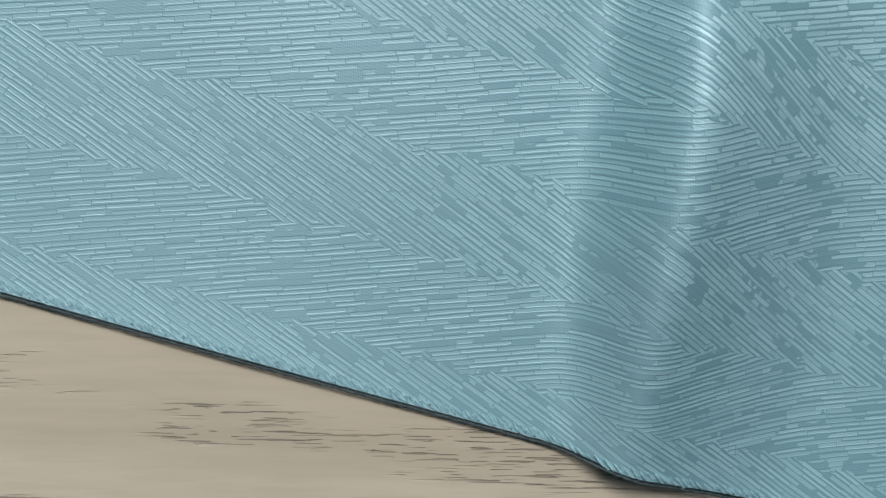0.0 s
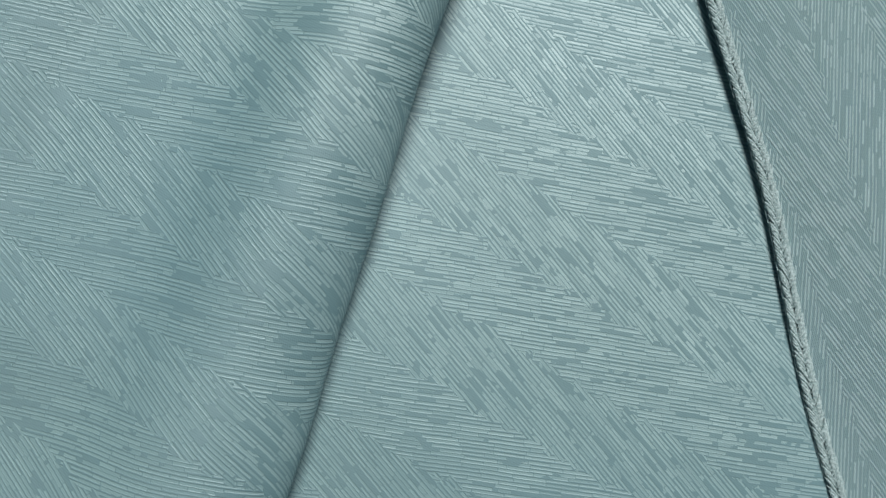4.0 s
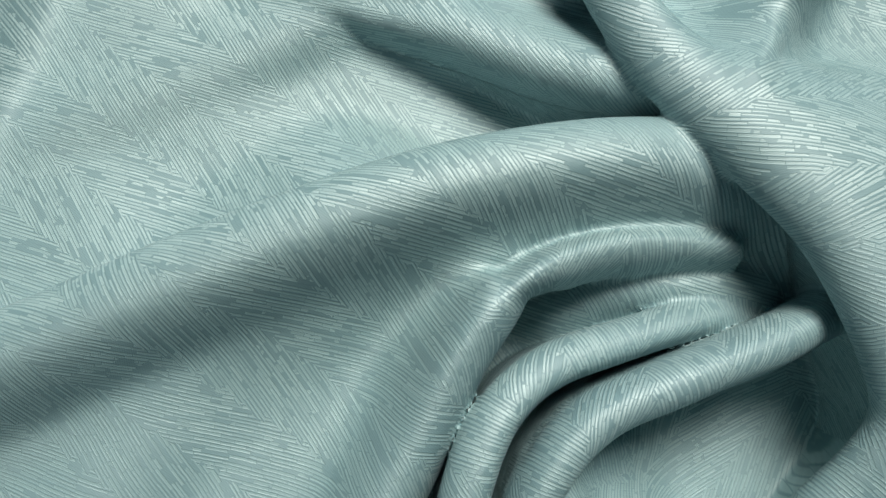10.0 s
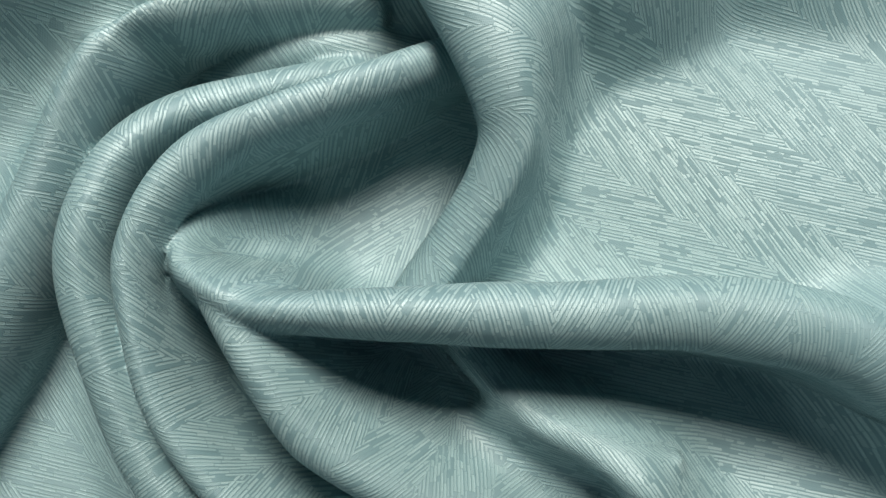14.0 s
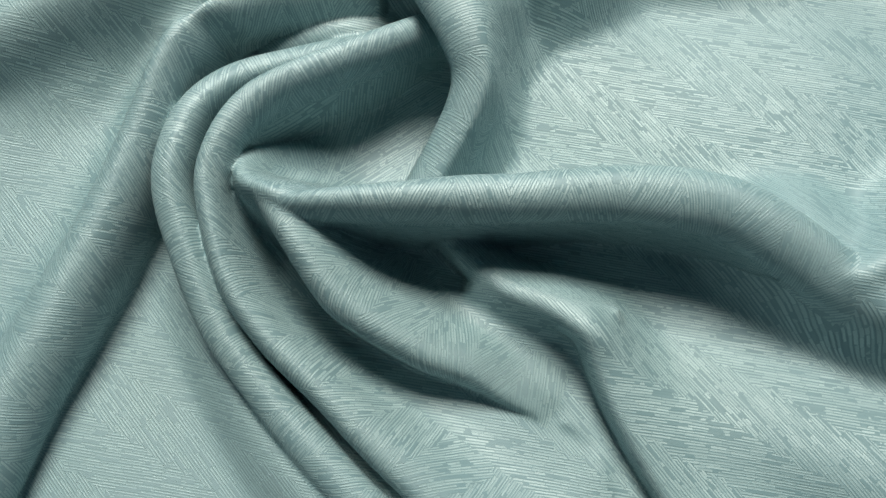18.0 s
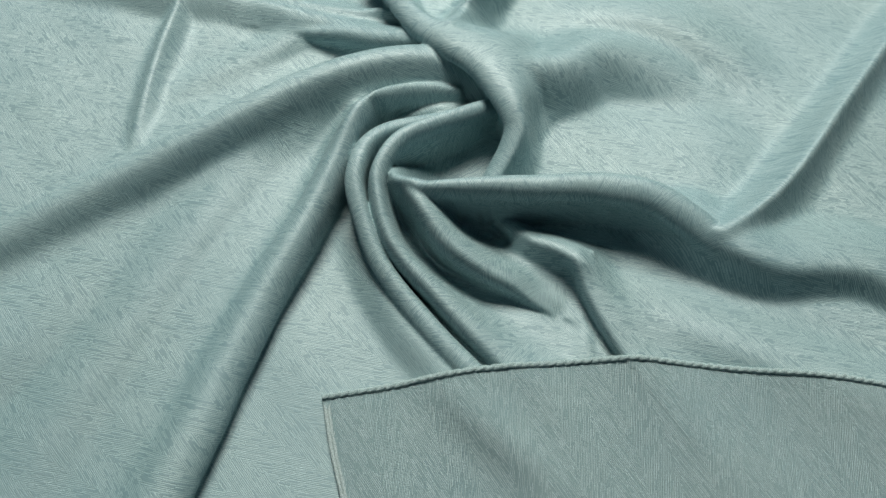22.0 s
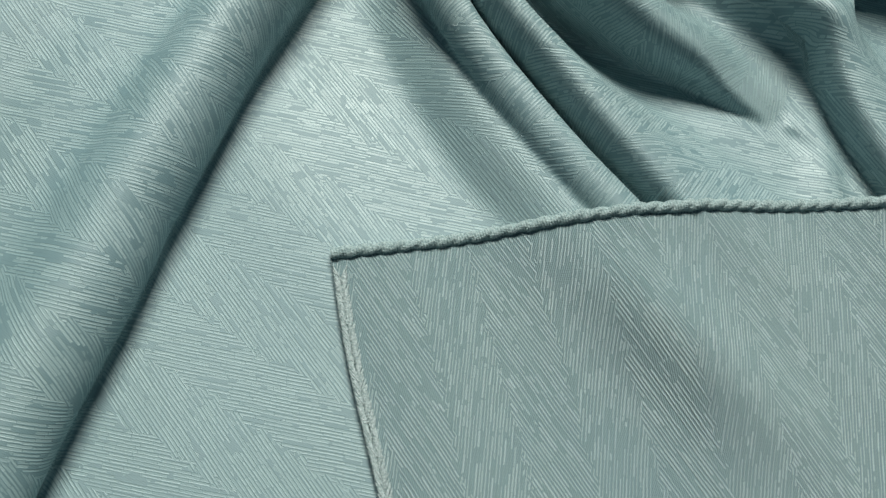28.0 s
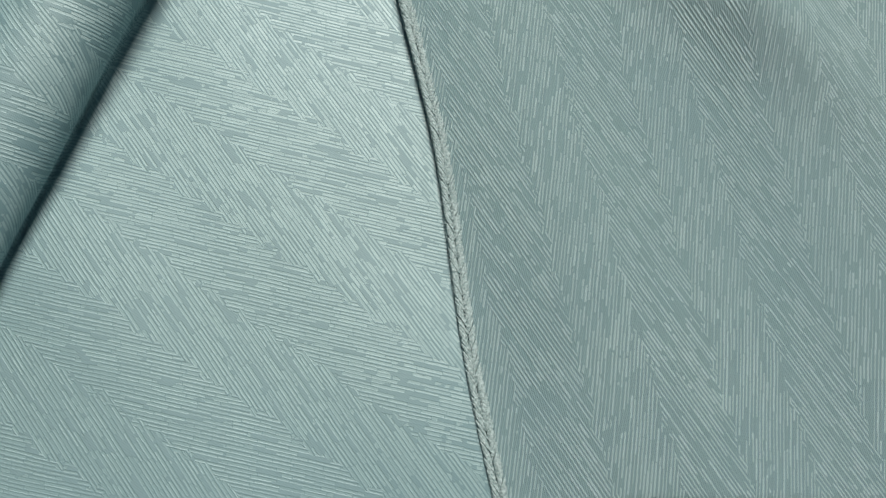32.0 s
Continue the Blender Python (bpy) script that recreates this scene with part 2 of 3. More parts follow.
def sheet_mesh(name, sheets):
    """One smooth mesh of sheets (x, y, z, u, v as arrays of rows and columns), with a UV map in metres."""
    places, weave, faces, base = [], [], [], 0
    for x, y, z, u, v in sheets:
        rows, cols = x.shape
        at = base + np.arange(rows * cols).reshape(rows, cols)
        faces.append(np.stack([at[:-1, :-1], at[:-1, 1:], at[1:, 1:], at[1:, :-1]], -1).reshape(-1, 4))
        places.append(np.stack([x, y, z], -1).reshape(-1, 3))
        weave.append(np.stack([u, v], -1).reshape(-1, 2))
        base += rows * cols
    places, weave, faces = np.vstack(places), np.vstack(weave), np.vstack(faces)
    return grid_mesh(name, places, faces, weave)


def grid_mesh(name, places, faces, weave):
    mesh = bpy.data.meshes.new(name)
    mesh.vertices.add(len(places))
    mesh.vertices.foreach_set("co", places.astype(np.float32).ravel())
    mesh.loops.add(faces.size)
    mesh.loops.foreach_set("vertex_index", faces.ravel().astype(np.int32))
    mesh.polygons.add(len(faces))
    mesh.polygons.foreach_set("loop_start", (np.arange(len(faces)) * 4).astype(np.int32))
    mesh.polygons.foreach_set("use_smooth", np.ones(len(faces), bool))
    layer = mesh.uv_layers.new(name="weave")
    layer.data.foreach_set("uv", (weave if weave.ndim == 3 else weave[faces.ravel()]).astype(np.float32).ravel())
    mesh.update(calc_edges=True)
    return mesh


def curve_through(points, step=0.0025):
    """A smooth line through control points (any number of columns), sampled about every step metres."""
    pts = np.array(points, float)
    ext = np.vstack([2 * pts[0] - pts[1], pts, 2 * pts[-1] - pts[-2]])
    out = []
    for i in range(len(pts) - 1):
        p0, p1, p2, p3 = ext[i : i + 4]
        count = max(2, int(np.linalg.norm((p2 - p1)[:2]) / step))
        s = np.linspace(0, 1, count, endpoint=False)[:, None]
        out.append(0.5 * (2 * p1 + (p2 - p0) * s + (2 * p0 - 5 * p1 + 4 * p2 - p3) * s**2 + (3 * p1 - p0 - 3 * p2 + p3) * s**3))
    out.append(pts[-1:])
    return np.vstack(out)


# ---------------------------------------------------------------- unseen room, and table
ROOM_X, ROOM_N, ROOM_S, FLOOR_Z = 2.2, 2.5, -1.9, -0.75
tagged(part("floor", box_mesh("floor", (-ROOM_X, ROOM_S, FLOOR_Z - 0.1), (ROOM_X, ROOM_N, FLOOR_Z)), FLOOR), "plain dull grey-brown floor of the room", "floor", kind="structure")
tagged(part("ceiling", box_mesh("ceiling", (-ROOM_X, ROOM_S, CEIL), (ROOM_X, ROOM_N, CEIL + 0.1)), BOUNCE_CEILING), "unseen blue-tinted ceiling above the table, cools the bounced light", "ceiling", kind="structure")
tagged(part("wall_west", box_mesh("wall_west", (-ROOM_X - 0.1, ROOM_S, FLOOR_Z), (-ROOM_X, ROOM_N, CEIL)), BOUNCE_WALL), "unseen dark blue-grey wall, tinted to cool the shade on the cloth", "wall", kind="structure")
tagged(part("wall_east", box_mesh("wall_east", (ROOM_X, ROOM_S, FLOOR_Z), (ROOM_X + 0.1, ROOM_N, CEIL)), BOUNCE_WALL), "unseen dark blue-grey wall, tinted to cool the shade on the cloth", "wall", kind="structure")
tagged(part("wall_south", box_mesh("wall_south", (-ROOM_X - 0.1, ROOM_S - 0.1, FLOOR_Z), (ROOM_X + 0.1, ROOM_S, CEIL)), BOUNCE_WALL), "unseen dark blue-grey wall, tinted to cool the shade on the cloth", "wall", kind="structure")
# opening added to the unseen north wall, behind the blue fill
FILL_OPENING = (-0.95, 0.55, 0.2, 1.3)


def north_wall():
    x0, x1, z0, z1 = FILL_OPENING
    bm = bmesh.new()
    for lo, hi in (
        ((-ROOM_X - 0.1, ROOM_N, FLOOR_Z), (x0, ROOM_N + 0.2, CEIL)),
        ((x1, ROOM_N, FLOOR_Z), (ROOM_X + 0.1, ROOM_N + 0.2, CEIL)),
        ((x0, ROOM_N, FLOOR_Z), (x1, ROOM_N + 0.2, z0)),
        ((x0, ROOM_N, z1), (x1, ROOM_N + 0.2, CEIL)),
    ):
        bm.from_mesh(box_mesh("slab", lo, hi))
    mesh = bpy.data.meshes.new("wall_north")
    bm.to_mesh(mesh)
    bm.free()
    tagged(part("wall_north", mesh, BOUNCE_WALL), "unseen dark blue-grey wall with one added opening behind the fill lamp", "wall", kind="structure")


north_wall()


def table():
    top = tagged(new("table"), "wooden table with a limed pale-grained top", "table")
    part("tabletop", box_mesh("tabletop", (-0.95, -0.45, -0.032), (0.95, 1.15, 0.0009), 0.003), WOOD, top)
    for x in (-0.85, 0.85):
        for y in (-0.36, 1.06):
            part("leg", box_mesh("leg", (x - 0.03, y - 0.03, FLOOR_Z), (x + 0.03, y + 0.03, -0.032), 0.003), WOOD, top)


table()

# ---------------------------------------------------------------- the cloth
# Folds: spine (x, y, crest height), reach to the left and right of its way, how square each flank is, and for a flank
# that curls under itself the half-width and half-height of its curl (and how far its web reaches), left and right.
BLEND = 0.0015
SOFT, DOME, FIRM, ROLL, CUSP = (2.0, 2.0), (2.2, 1.45), (2.2, 1.1), (2.3, 0.62), (1.0, 1.4)
MESA, PINCH = (2.1, 1.5), (1.0, 2.2)
FOLDS = [
    # low swells of the sheets
    ([(-0.45, 0.25, 0.010), (-0.30, 0.32, 0.012), (-0.24, 0.37, 0.013), (-0.17, 0.43, 0.014)], 0.10, 0.06, SOFT, SOFT, None, None),
    ([(-0.115, 0.472, 0.030), (-0.153, 0.440, 0.024), (-0.192, 0.380, 0.021), (-0.222, 0.330, 0.018), (-0.258, 0.270, 0.014), (-0.310, 0.180, 0.006)], 0.045, 0.060, SOFT, SOFT, None, None),
    ([(0.030, 0.480, 0.012), (0.090, 0.440, 0.006), (0.160, 0.430, 0.006)], 0.08, 0.07, SOFT, SOFT, None, None),
    ([(-0.034, 0.424, 0.010), (-0.0503, 0.4215, 0.026), (-0.0573, 0.4165, 0.037), (-0.0597, 0.409, 0.043), (-0.058, 0.402, 0.047), (-0.052, 0.3975, 0.0495), (-0.042, 0.3945, 0.0515), (-0.034, 0.393, 0.050)], 0.017, 0.008, FIRM, FIRM, None, None),
    ([(-0.262, 0.160, 0.005), (-0.228, 0.232, 0.010), (-0.198, 0.300, 0.014), (-0.166, 0.360, 0.017), (-0.132, 0.420, 0.017), (-0.108, 0.460, 0.014)], 0.048, 0.048, SOFT, SOFT, None, None),
    # left ridge, its tip, and the arc that leaves the tip
    ([(-0.2575, 0.0665, 0.013), (-0.2455, 0.096, 0.017), (-0.232, 0.125, 0.019), (-0.222, 0.150, 0.020), (-0.214, 0.170, 0.022), (-0.198, 0.210, 0.025), (-0.173, 0.266, 0.027), (-0.165, 0.286, 0.028), (-0.144, 0.330, 0.031), (-0.1285, 0.358, 0.034), (-0.111, 0.390, 0.037), (-0.095, 0.425, 0.042), (-0.086, 0.446, 0.047), (-0.0785, 0.4585, 0.049), (-0.0755, 0.4635, 0.046)], (0.056, 0.022), (0.024, 0.0115), SOFT, ROLL, None, ((0.0225, 0.0079), 0.020)),
    ([(-0.0785, 0.4575, 0.046), (-0.0715, 0.4660, 0.048), (-0.058, 0.4740, 0.044), (-0.040, 0.4790, 0.039), (-0.022, 0.4805, 0.034), (-0.0095, 0.4800, 0.030)], (0.012, 0.013), (0.012, 0.010), SOFT, ROLL, None, ((0.0030, 0.0080, 0.0085, 0.0065), 0.016)),
    # upper left fold
    ([(-0.420, 0.325, 0.018), (-0.330, 0.378, 0.024), (-0.266, 0.410, 0.030), (-0.222, 0.430, 0.036), (-0.170, 0.454, 0.044), (-0.110, 0.481, 0.050), (-0.060, 0.496, 0.050), (-0.018, 0.500, 0.042), (0.010, 0.494, 0.030), (0.034, 0.488, 0.018)], 0.018, 0.036, ROLL, SOFT, (0.0135, 0.013), None),
    # the pair of rolls
    ([(0.010, 0.463, 0.010), (0.000, 0.463, 0.017), (-0.020, 0.459, 0.028), (-0.043, 0.451, 0.035), (-0.062, 0.443, 0.040), (-0.074, 0.431, 0.044), (-0.0805, 0.414, 0.045), (-0.0815, 0.399, 0.042), (-0.0755, 0.375, 0.035), (-0.0675, 0.354, 0.029), (-0.0515, 0.330, 0.023), (-0.0320, 0.305, 0.018), (-0.0090, 0.279, 0.013), (0.015, 0.250, 0.009), (0.045, 0.200, 0.004)], 0.0110, 0.0120, ROLL, ROLL, ((0.0049, 0.0049, 0.0055, 0.0075, 0.0085), 0.012), ((0.0065, 0.0080, 0.0080, 0.0088, 0.0098), 0.0085)),
    ([(0.045, 0.480, 0.022), (0.030, 0.473, 0.031), (0.014, 0.4645, 0.038), (0.004, 0.4595, 0.042), (-0.007, 0.454, 0.045), (-0.032, 0.443, 0.049), (-0.052, 0.433, 0.050), (-0.064, 0.418, 0.050), (-0.069, 0.401, 0.046), (-0.067, 0.380, 0.034), (-0.061, 0.362, 0.020)], 0.0095, 0.0085, ROLL, ROLL, ((0.0075, 0.0062), 0.010), ((0.0060, 0.0053), 0.013)),
    ([(-0.063, 0.420, 0.040), (-0.0685, 0.405, 0.047), (-0.0645, 0.374, 0.040), (-0.0535, 0.353, 0.033), (-0.0350, 0.332, 0.026), (-0.0145, 0.3085, 0.020), (0.009, 0.284, 0.014), (0.038, 0.250, 0.009), (0.068, 0.200, 0.004)], (0.011, 0.017, 0.030, 0.044), 0.0075, DOME, ROLL, None, (0.0053, 0.013)),
    # rim of the hollow that becomes the long fold to the east
    ([(-0.053, 0.3985, 0.036), (-0.046, 0.3950, 0.047), (-0.036, 0.3925, 0.053), (-0.016, 0.392, 0.055), (0.008, 0.392, 0.055), (0.039, 0.392, 0.053), (0.071, 0.393, 0.051), (0.105, 0.388, 0.049), (0.128, 0.376, 0.044), (0.150, 0.360, 0.034), (0.168, 0.350, 0.020)], 0.010, 0.014, ROLL, ROLL, ((0.0040, 0.0075, 0.0095, 0.0110), 0.012), ((0.0040, 0.0070, 0.0090, 0.0115, 0.0130, 0.0100), 0.0115)),
    ([(0.122, 0.379, 0.030), (0.147, 0.361, 0.040), (0.165, 0.368, 0.043), (0.190, 0.384, 0.043), (0.219, 0.411, 0.042), (0.260, 0.458, 0.037), (0.333, 0.540, 0.028), (0.42, 0.64, 0.015)], 0.030, 0.030, PINCH, PINCH, None, None),
    # east branch from the elbow
    ([(0.136, 0.366, 0.030), (0.158, 0.350, 0.034), (0.190, 0.338, 0.029), (0.225, 0.338, 0.024), (0.255, 0.333, 0.021), (0.290, 0.307, 0.016), (0.340, 0.250, 0.006)], 0.050, 0.014, DOME, FIRM, None, None),
    # sheet below the rim, edge of the first pocket
    ([(-0.048, 0.396, 0.048), (-0.039, 0.381, 0.047), (-0.0245, 0.3605, 0.039), (-0.001, 0.3440, 0.028), (0.0155, 0.3365, 0.020), (0.030, 0.3275, 0.010), (0.048, 0.317, 0.001)], (0.030, 0.034), 0.007, SOFT, ROLL, None, ((0.0045, 0.0062, 0.0050, 0.0012), 0.010)),
    ([(-0.048, 0.3955, 0.046), (-0.040, 0.3875, 0.0465), (-0.033, 0.3800, 0.043)], 0.010, 0.008, FIRM, FIRM, None, None),
    # pinched fold
    ([(0.010, 0.388, 0.012), (0.030, 0.3655, 0.023), (0.046, 0.3570, 0.026), (0.0590, 0.3465, 0.0290), (0.0635, 0.335, 0.022), (0.072, 0.314, 0.017), (0.093, 0.274, 0.012), (0.123, 0.227, 0.009), (0.153, 0.189, 0.005)], (0.012, 0.060), 0.006, FIRM, ROLL, None, (0.0036, 0.008)),
    ([(0.024, 0.3700, 0.018), (0.040, 0.3620, 0.0245), (0.0560, 0.3565, 0.0250), (0.0715, 0.3545, 0.0225)], 0.004, 0.013, ROLL, FIRM, (0.0026, 0.010), None),
    ([(0.0595, 0.3462, 0.0290), (0.066, 0.351, 0.0265), (0.0735, 0.3570, 0.020)], 0.005, 0.010, FIRM, SOFT, None, None),
    ([(0.064, 0.322, 0.002), (0.062, 0.290, 0.005), (0.053, 0.240, 0.003)], 0.007, 0.011, FIRM, FIRM, None, None),
    # low swell in the south-east
    ([(0.090, 0.315, 0.010), (0.150, 0.293, 0.011), (0.217, 0.260, 0.011), (0.290, 0.222, 0.011)], 0.05, 0.028, SOFT, SOFT, None, None),
    # collar
    ([(-0.081, 0.643, 0.030), (-0.063, 0.590, 0.040), (-0.043, 0.544, 0.046), (-0.0315, 0.525, 0.050), (-0.0155, 0.507, 0.055), (0.003, 0.488, 0.058), (0.0155, 0.468, 0.058), (0.024, 0.450, 0.056), (0.028, 0.437, 0.051), (0.024, 0.423, 0.045), (0.013, 0.407, 0.036), (0.004, 0.394, 0.030)], (0.030, 0.0275, 0.025, 0.0225, 0.020, 0.019, 0.018, 0.028, 0.050, 0.068, 0.082, 0.072, 0.044, 0.016, 0.011, 0.009, 0.007), 0.013, MESA, ROLL, None, (0.0115, 0.009, 0.35)),
    ([(0.135, 0.740, 0.006), (0.090, 0.680, 0.018), (0.050, 0.620, 0.032), (0.024, 0.580, 0.044), (-0.002, 0.5426, 0.054), (-0.0113, 0.527, 0.056), (-0.0175, 0.5165, 0.055), (-0.0108, 0.512, 0.053), (0.006, 0.508, 0.050)], 0.014, 0.030, CUSP, CUSP, None, None),
    ([(-0.014, 0.514, 0.044), (0.004, 0.502, 0.046), (0.022, 0.490, 0.046), (0.048, 0.489, 0.045), (0.072, 0.498, 0.040), (0.088, 0.512, 0.033), (0.124, 0.514, 0.020), (0.175, 0.506, 0.004)], 0.045, (0.030, 0.036, 0.045), SOFT, SOFT, None, None),
    ([(0.060, 0.562, 0.003), (0.115, 0.557, 0.013), (0.166, 0.540, 0.013), (0.230, 0.493, 0.002)], 0.05, 0.032, SOFT, SOFT, None, None),
    # north-west: thin ridge and leaf-shaped fold
    ([(-0.2185, 0.600, 0.017), (-0.2275, 0.562, 0.018), (-0.2352, 0.528, 0.016), (-0.2415, 0.490, 0.012), (-0.2475, 0.445, 0.003)], 0.020, 0.021, PINCH, PINCH, None, None),
    ([(-0.420, 0.640, 0.004), (-0.3145, 0.6170, 0.010), (-0.2766, 0.6065, 0.013), (-0.232, 0.5970, 0.016), (-0.195, 0.5915, 0.015), (-0.1626, 0.5823, 0.015), (-0.117, 0.563, 0.018), (-0.090, 0.5535, 0.018)], 0.018, 0.030, CUSP, SOFT, None, None),
    ([(-0.2065, 0.612, 0.013), (-0.1542, 0.5905, 0.016), (-0.1174, 0.574, 0.020), (-0.0868, 0.565, 0.024), (-0.045, 0.556, 0.030)], 0.018, 0.016, CUSP, CUSP, None, None),
    ([(-0.340, 0.668, 0.008), (-0.2702, 0.6405, 0.012), (-0.235, 0.6216, 0.014), (-0.2065, 0.612, 0.014), (-0.1948, 0.6385, 0.014), (-0.170, 0.690, 0.006)], 0.018, 0.018, CUSP, CUSP, None, None),
    ([(-0.160, 0.560, 0.004), (-0.115, 0.5470, 0.017), (-0.088, 0.5390, 0.025), (-0.066, 0.5305, 0.030), (-0.052, 0.526, 0.035), (-0.030, 0.523, 0.038)], 0.040, 0.010, SOFT, ROLL, None, ((0.0008, 0.0050, 0.0070, 0.0080), 0.010)),
    ([(-0.220, 0.505, 0.003), (-0.160, 0.533, 0.008), (-0.110, 0.562, 0.014)], 0.03, 0.020, SOFT, SOFT, None, None),
    # sheet between the arc and the rolls
    ([(-0.058, 0.461, 0.016), (-0.040, 0.4675, 0.024), (-0.018, 0.4700, 0.025), (0.002, 0.469, 0.020)], 0.014, 0.014, FIRM, FIRM, None, None),
    # ridge that runs into the south hem
    ([(-0.0985, -0.056, 0.003), (-0.0925, -0.040, 0.010), (-0.0790, -0.004, 0.021), (-0.066, 0.026, 0.021), (-0.056, 0.055, 0.010), (-0.047, 0.080, 0.003), (-0.041, 0.100, 0.0)], 0.0130, 0.045, CUSP, CUSP, None, None),
    ([(-0.085, 0.380, 0.006), (-0.068, 0.345, 0.013), (-0.050, 0.312, 0.013), (-0.028, 0.283, 0.010), (0.000, 0.248, 0.006), (0.030, 0.200, 0.003)], 0.018, 0.026, SOFT, SOFT, None, None),
    ([(-0.199, 0.029, 0.0036), (-0.190, 0.042, 0.0030), (-0.184, 0.051, 0.0)], 0.0035, 0.005, FIRM, SOFT, None, None),
    ([(-0.008, -0.09, 0.006), (0.000, -0.01, 0.006), (0.007, 0.03, 0.0)], 0.03, 0.02, SOFT, SOFT, None, None),
]


def along_run(value, run):
    """A measure that is fixed, or passes through even stages from the start of a fold to its end."""
    return np.interp(run, np.linspace(0, 1, len(value)), value) if isinstance(value, tuple) else value + 0 * run


def flank(distance, reach, shape):
    u = np.clip(np.abs(distance) / reach, 0, 1)
    return (1 - u ** shape[0]) ** shape[1]


def join(a, b, power=6.0):
    """Two heights joined so that the higher one wins and the crease between them is rounded."""
    top = np.maximum(np.maximum(a, b), 1e-6)
    return top * ((np.maximum(a, 0) / top) ** power + (np.maximum(b, 0) / top) ** power) ** (1 / power)


def beside(x, y, fold, wide=1.0, finer=1):
    """Places near a fold: which, how far out, on which side, and the spine's way, height and run there."""
    line = curve_through(fold[0], 0.0014)
    for _ in range(7):
        line[1:-1] = (line[:-2] + 2 * line[1:-1] + line[2:]) / 4
    if finer > 1:
        some = np.linspace(0, len(line) - 1, finer * (len(line) - 1) + 1)
        line = np.stack([np.interp(some, np.arange(len(line)), line[:, k]) for k in range(3)], 1)
    step = 0.0014 / finer
    way = np.gradient(line[:, :2], axis=0)
    way /= np.linalg.norm(way, axis=1)[:, None] + 1e-12
    rise = np.gradient(line[:, 2]) / step
    run = np.linspace(0, 1, len(line))
    far = wide * max(along_run(fold[1], run).max(), along_run(fold[2], run).max())
    lo, hi = line[:, :2].min(0) - far, line[:, :2].max(0) + far
    near = np.nonzero((x > lo[0]) & (x < hi[0]) & (y > lo[1]) & (y < hi[1]))[0]
    px, py = x[near], y[near]
    best, at = np.full(len(near), 9.0), np.zeros(len(near), int)
    for i, (lx, ly, _) in enumerate(line):
        d = (px - lx) ** 2 + (py - ly) ** 2
        closer = d < best
        best[closer], at[closer] = d[closer], i
    rx, ry = px - line[at, 0], py - line[at, 1]
    side = way[at, 0] * ry - way[at, 1] * rx
    along = way[at, 0] * rx + way[at, 1] * ry
    last = (at == 0) | (at == len(line) - 1)
    blunt = 2.0 if fold[5] or fold[6] else 0.6
    dist = np.where(last, np.hypot(np.sqrt(best), blunt * along), np.abs(side))
    crest = line[at, 2] + np.where(last, 0, np.clip(along, -step, step) * rise[at])
    reach = wide * np.where(side > 0, along_run(fold[1], run)[at], along_run(fold[2], run)[at])
    keep = (dist < reach) & (best < 1.3 * reach**2 + 1e-6)
    run = run[at] + (np.clip(along, -step, step) / (step * (len(line) - 1)) if finer > 1 else 0)
    return near[keep], dist[keep], side[keep] > 0, way[at[keep]], crest[keep], run[keep]


def fold_height(x, y, fold):
    """Where the fold reaches and its height there; a flank that curls under keeps only a web below its curl."""
    near, dist, on_left, way, crest, run = beside(x, y, fold)
    high = np.zeros(len(near))
    for which, reach, shape, curl in ((on_left, fold[1], fold[3], fold[5]), (~on_left, fold[2], fold[4], fold[6])):
        d, c, r = dist[which], crest[which], run[which]
        if curl:
            b = np.minimum(curl[1], 0.5 * c)
            web = curl[2] if len(curl) > 2 else 0.92
            high[which] = (c - b) * np.clip((web - d / along_run(curl[0], r)) / 0.2, 0, 1)
        else:
            high[which] = c * flank(d, along_run(reach, r), shape)
    bare = (on_left & (not fold[5])) | (~on_left & (not fold[6]))
    return near, high, np.where(bare, 0.008, 0.0008) * np.clip(dist / 0.008, 0.05, 1)


def curl_of(x, y, fold, to_left):
    """The curled flank on one side: places under it, distance out, half-width, half-height, crest and way out."""
    near, dist, on_left, way, crest, run = beside(x, y, fold)
    pick = on_left if to_left else ~on_left
    near, dist, way, crest, run = near[pick], dist[pick], way[pick], crest[pick], run[pick]
    a, b = (fold[5] if to_left else fold[6])[:2]
    a = along_run(a, run) * (1 + 0.012 * np.sin(run * 45) + 0.02 * np.sin(run * 21 + 1.3))
    out = np.stack([-way[:, 1], way[:, 0]], 1) * (1 if to_left else -1)
    return near, dist, a, np.minimum(b, 0.5 * crest), crest, out


CURLS = [(fold, to_left) for fold in FOLDS for to_left, curl in ((True, fold[5]), (False, fold[6])) if curl]


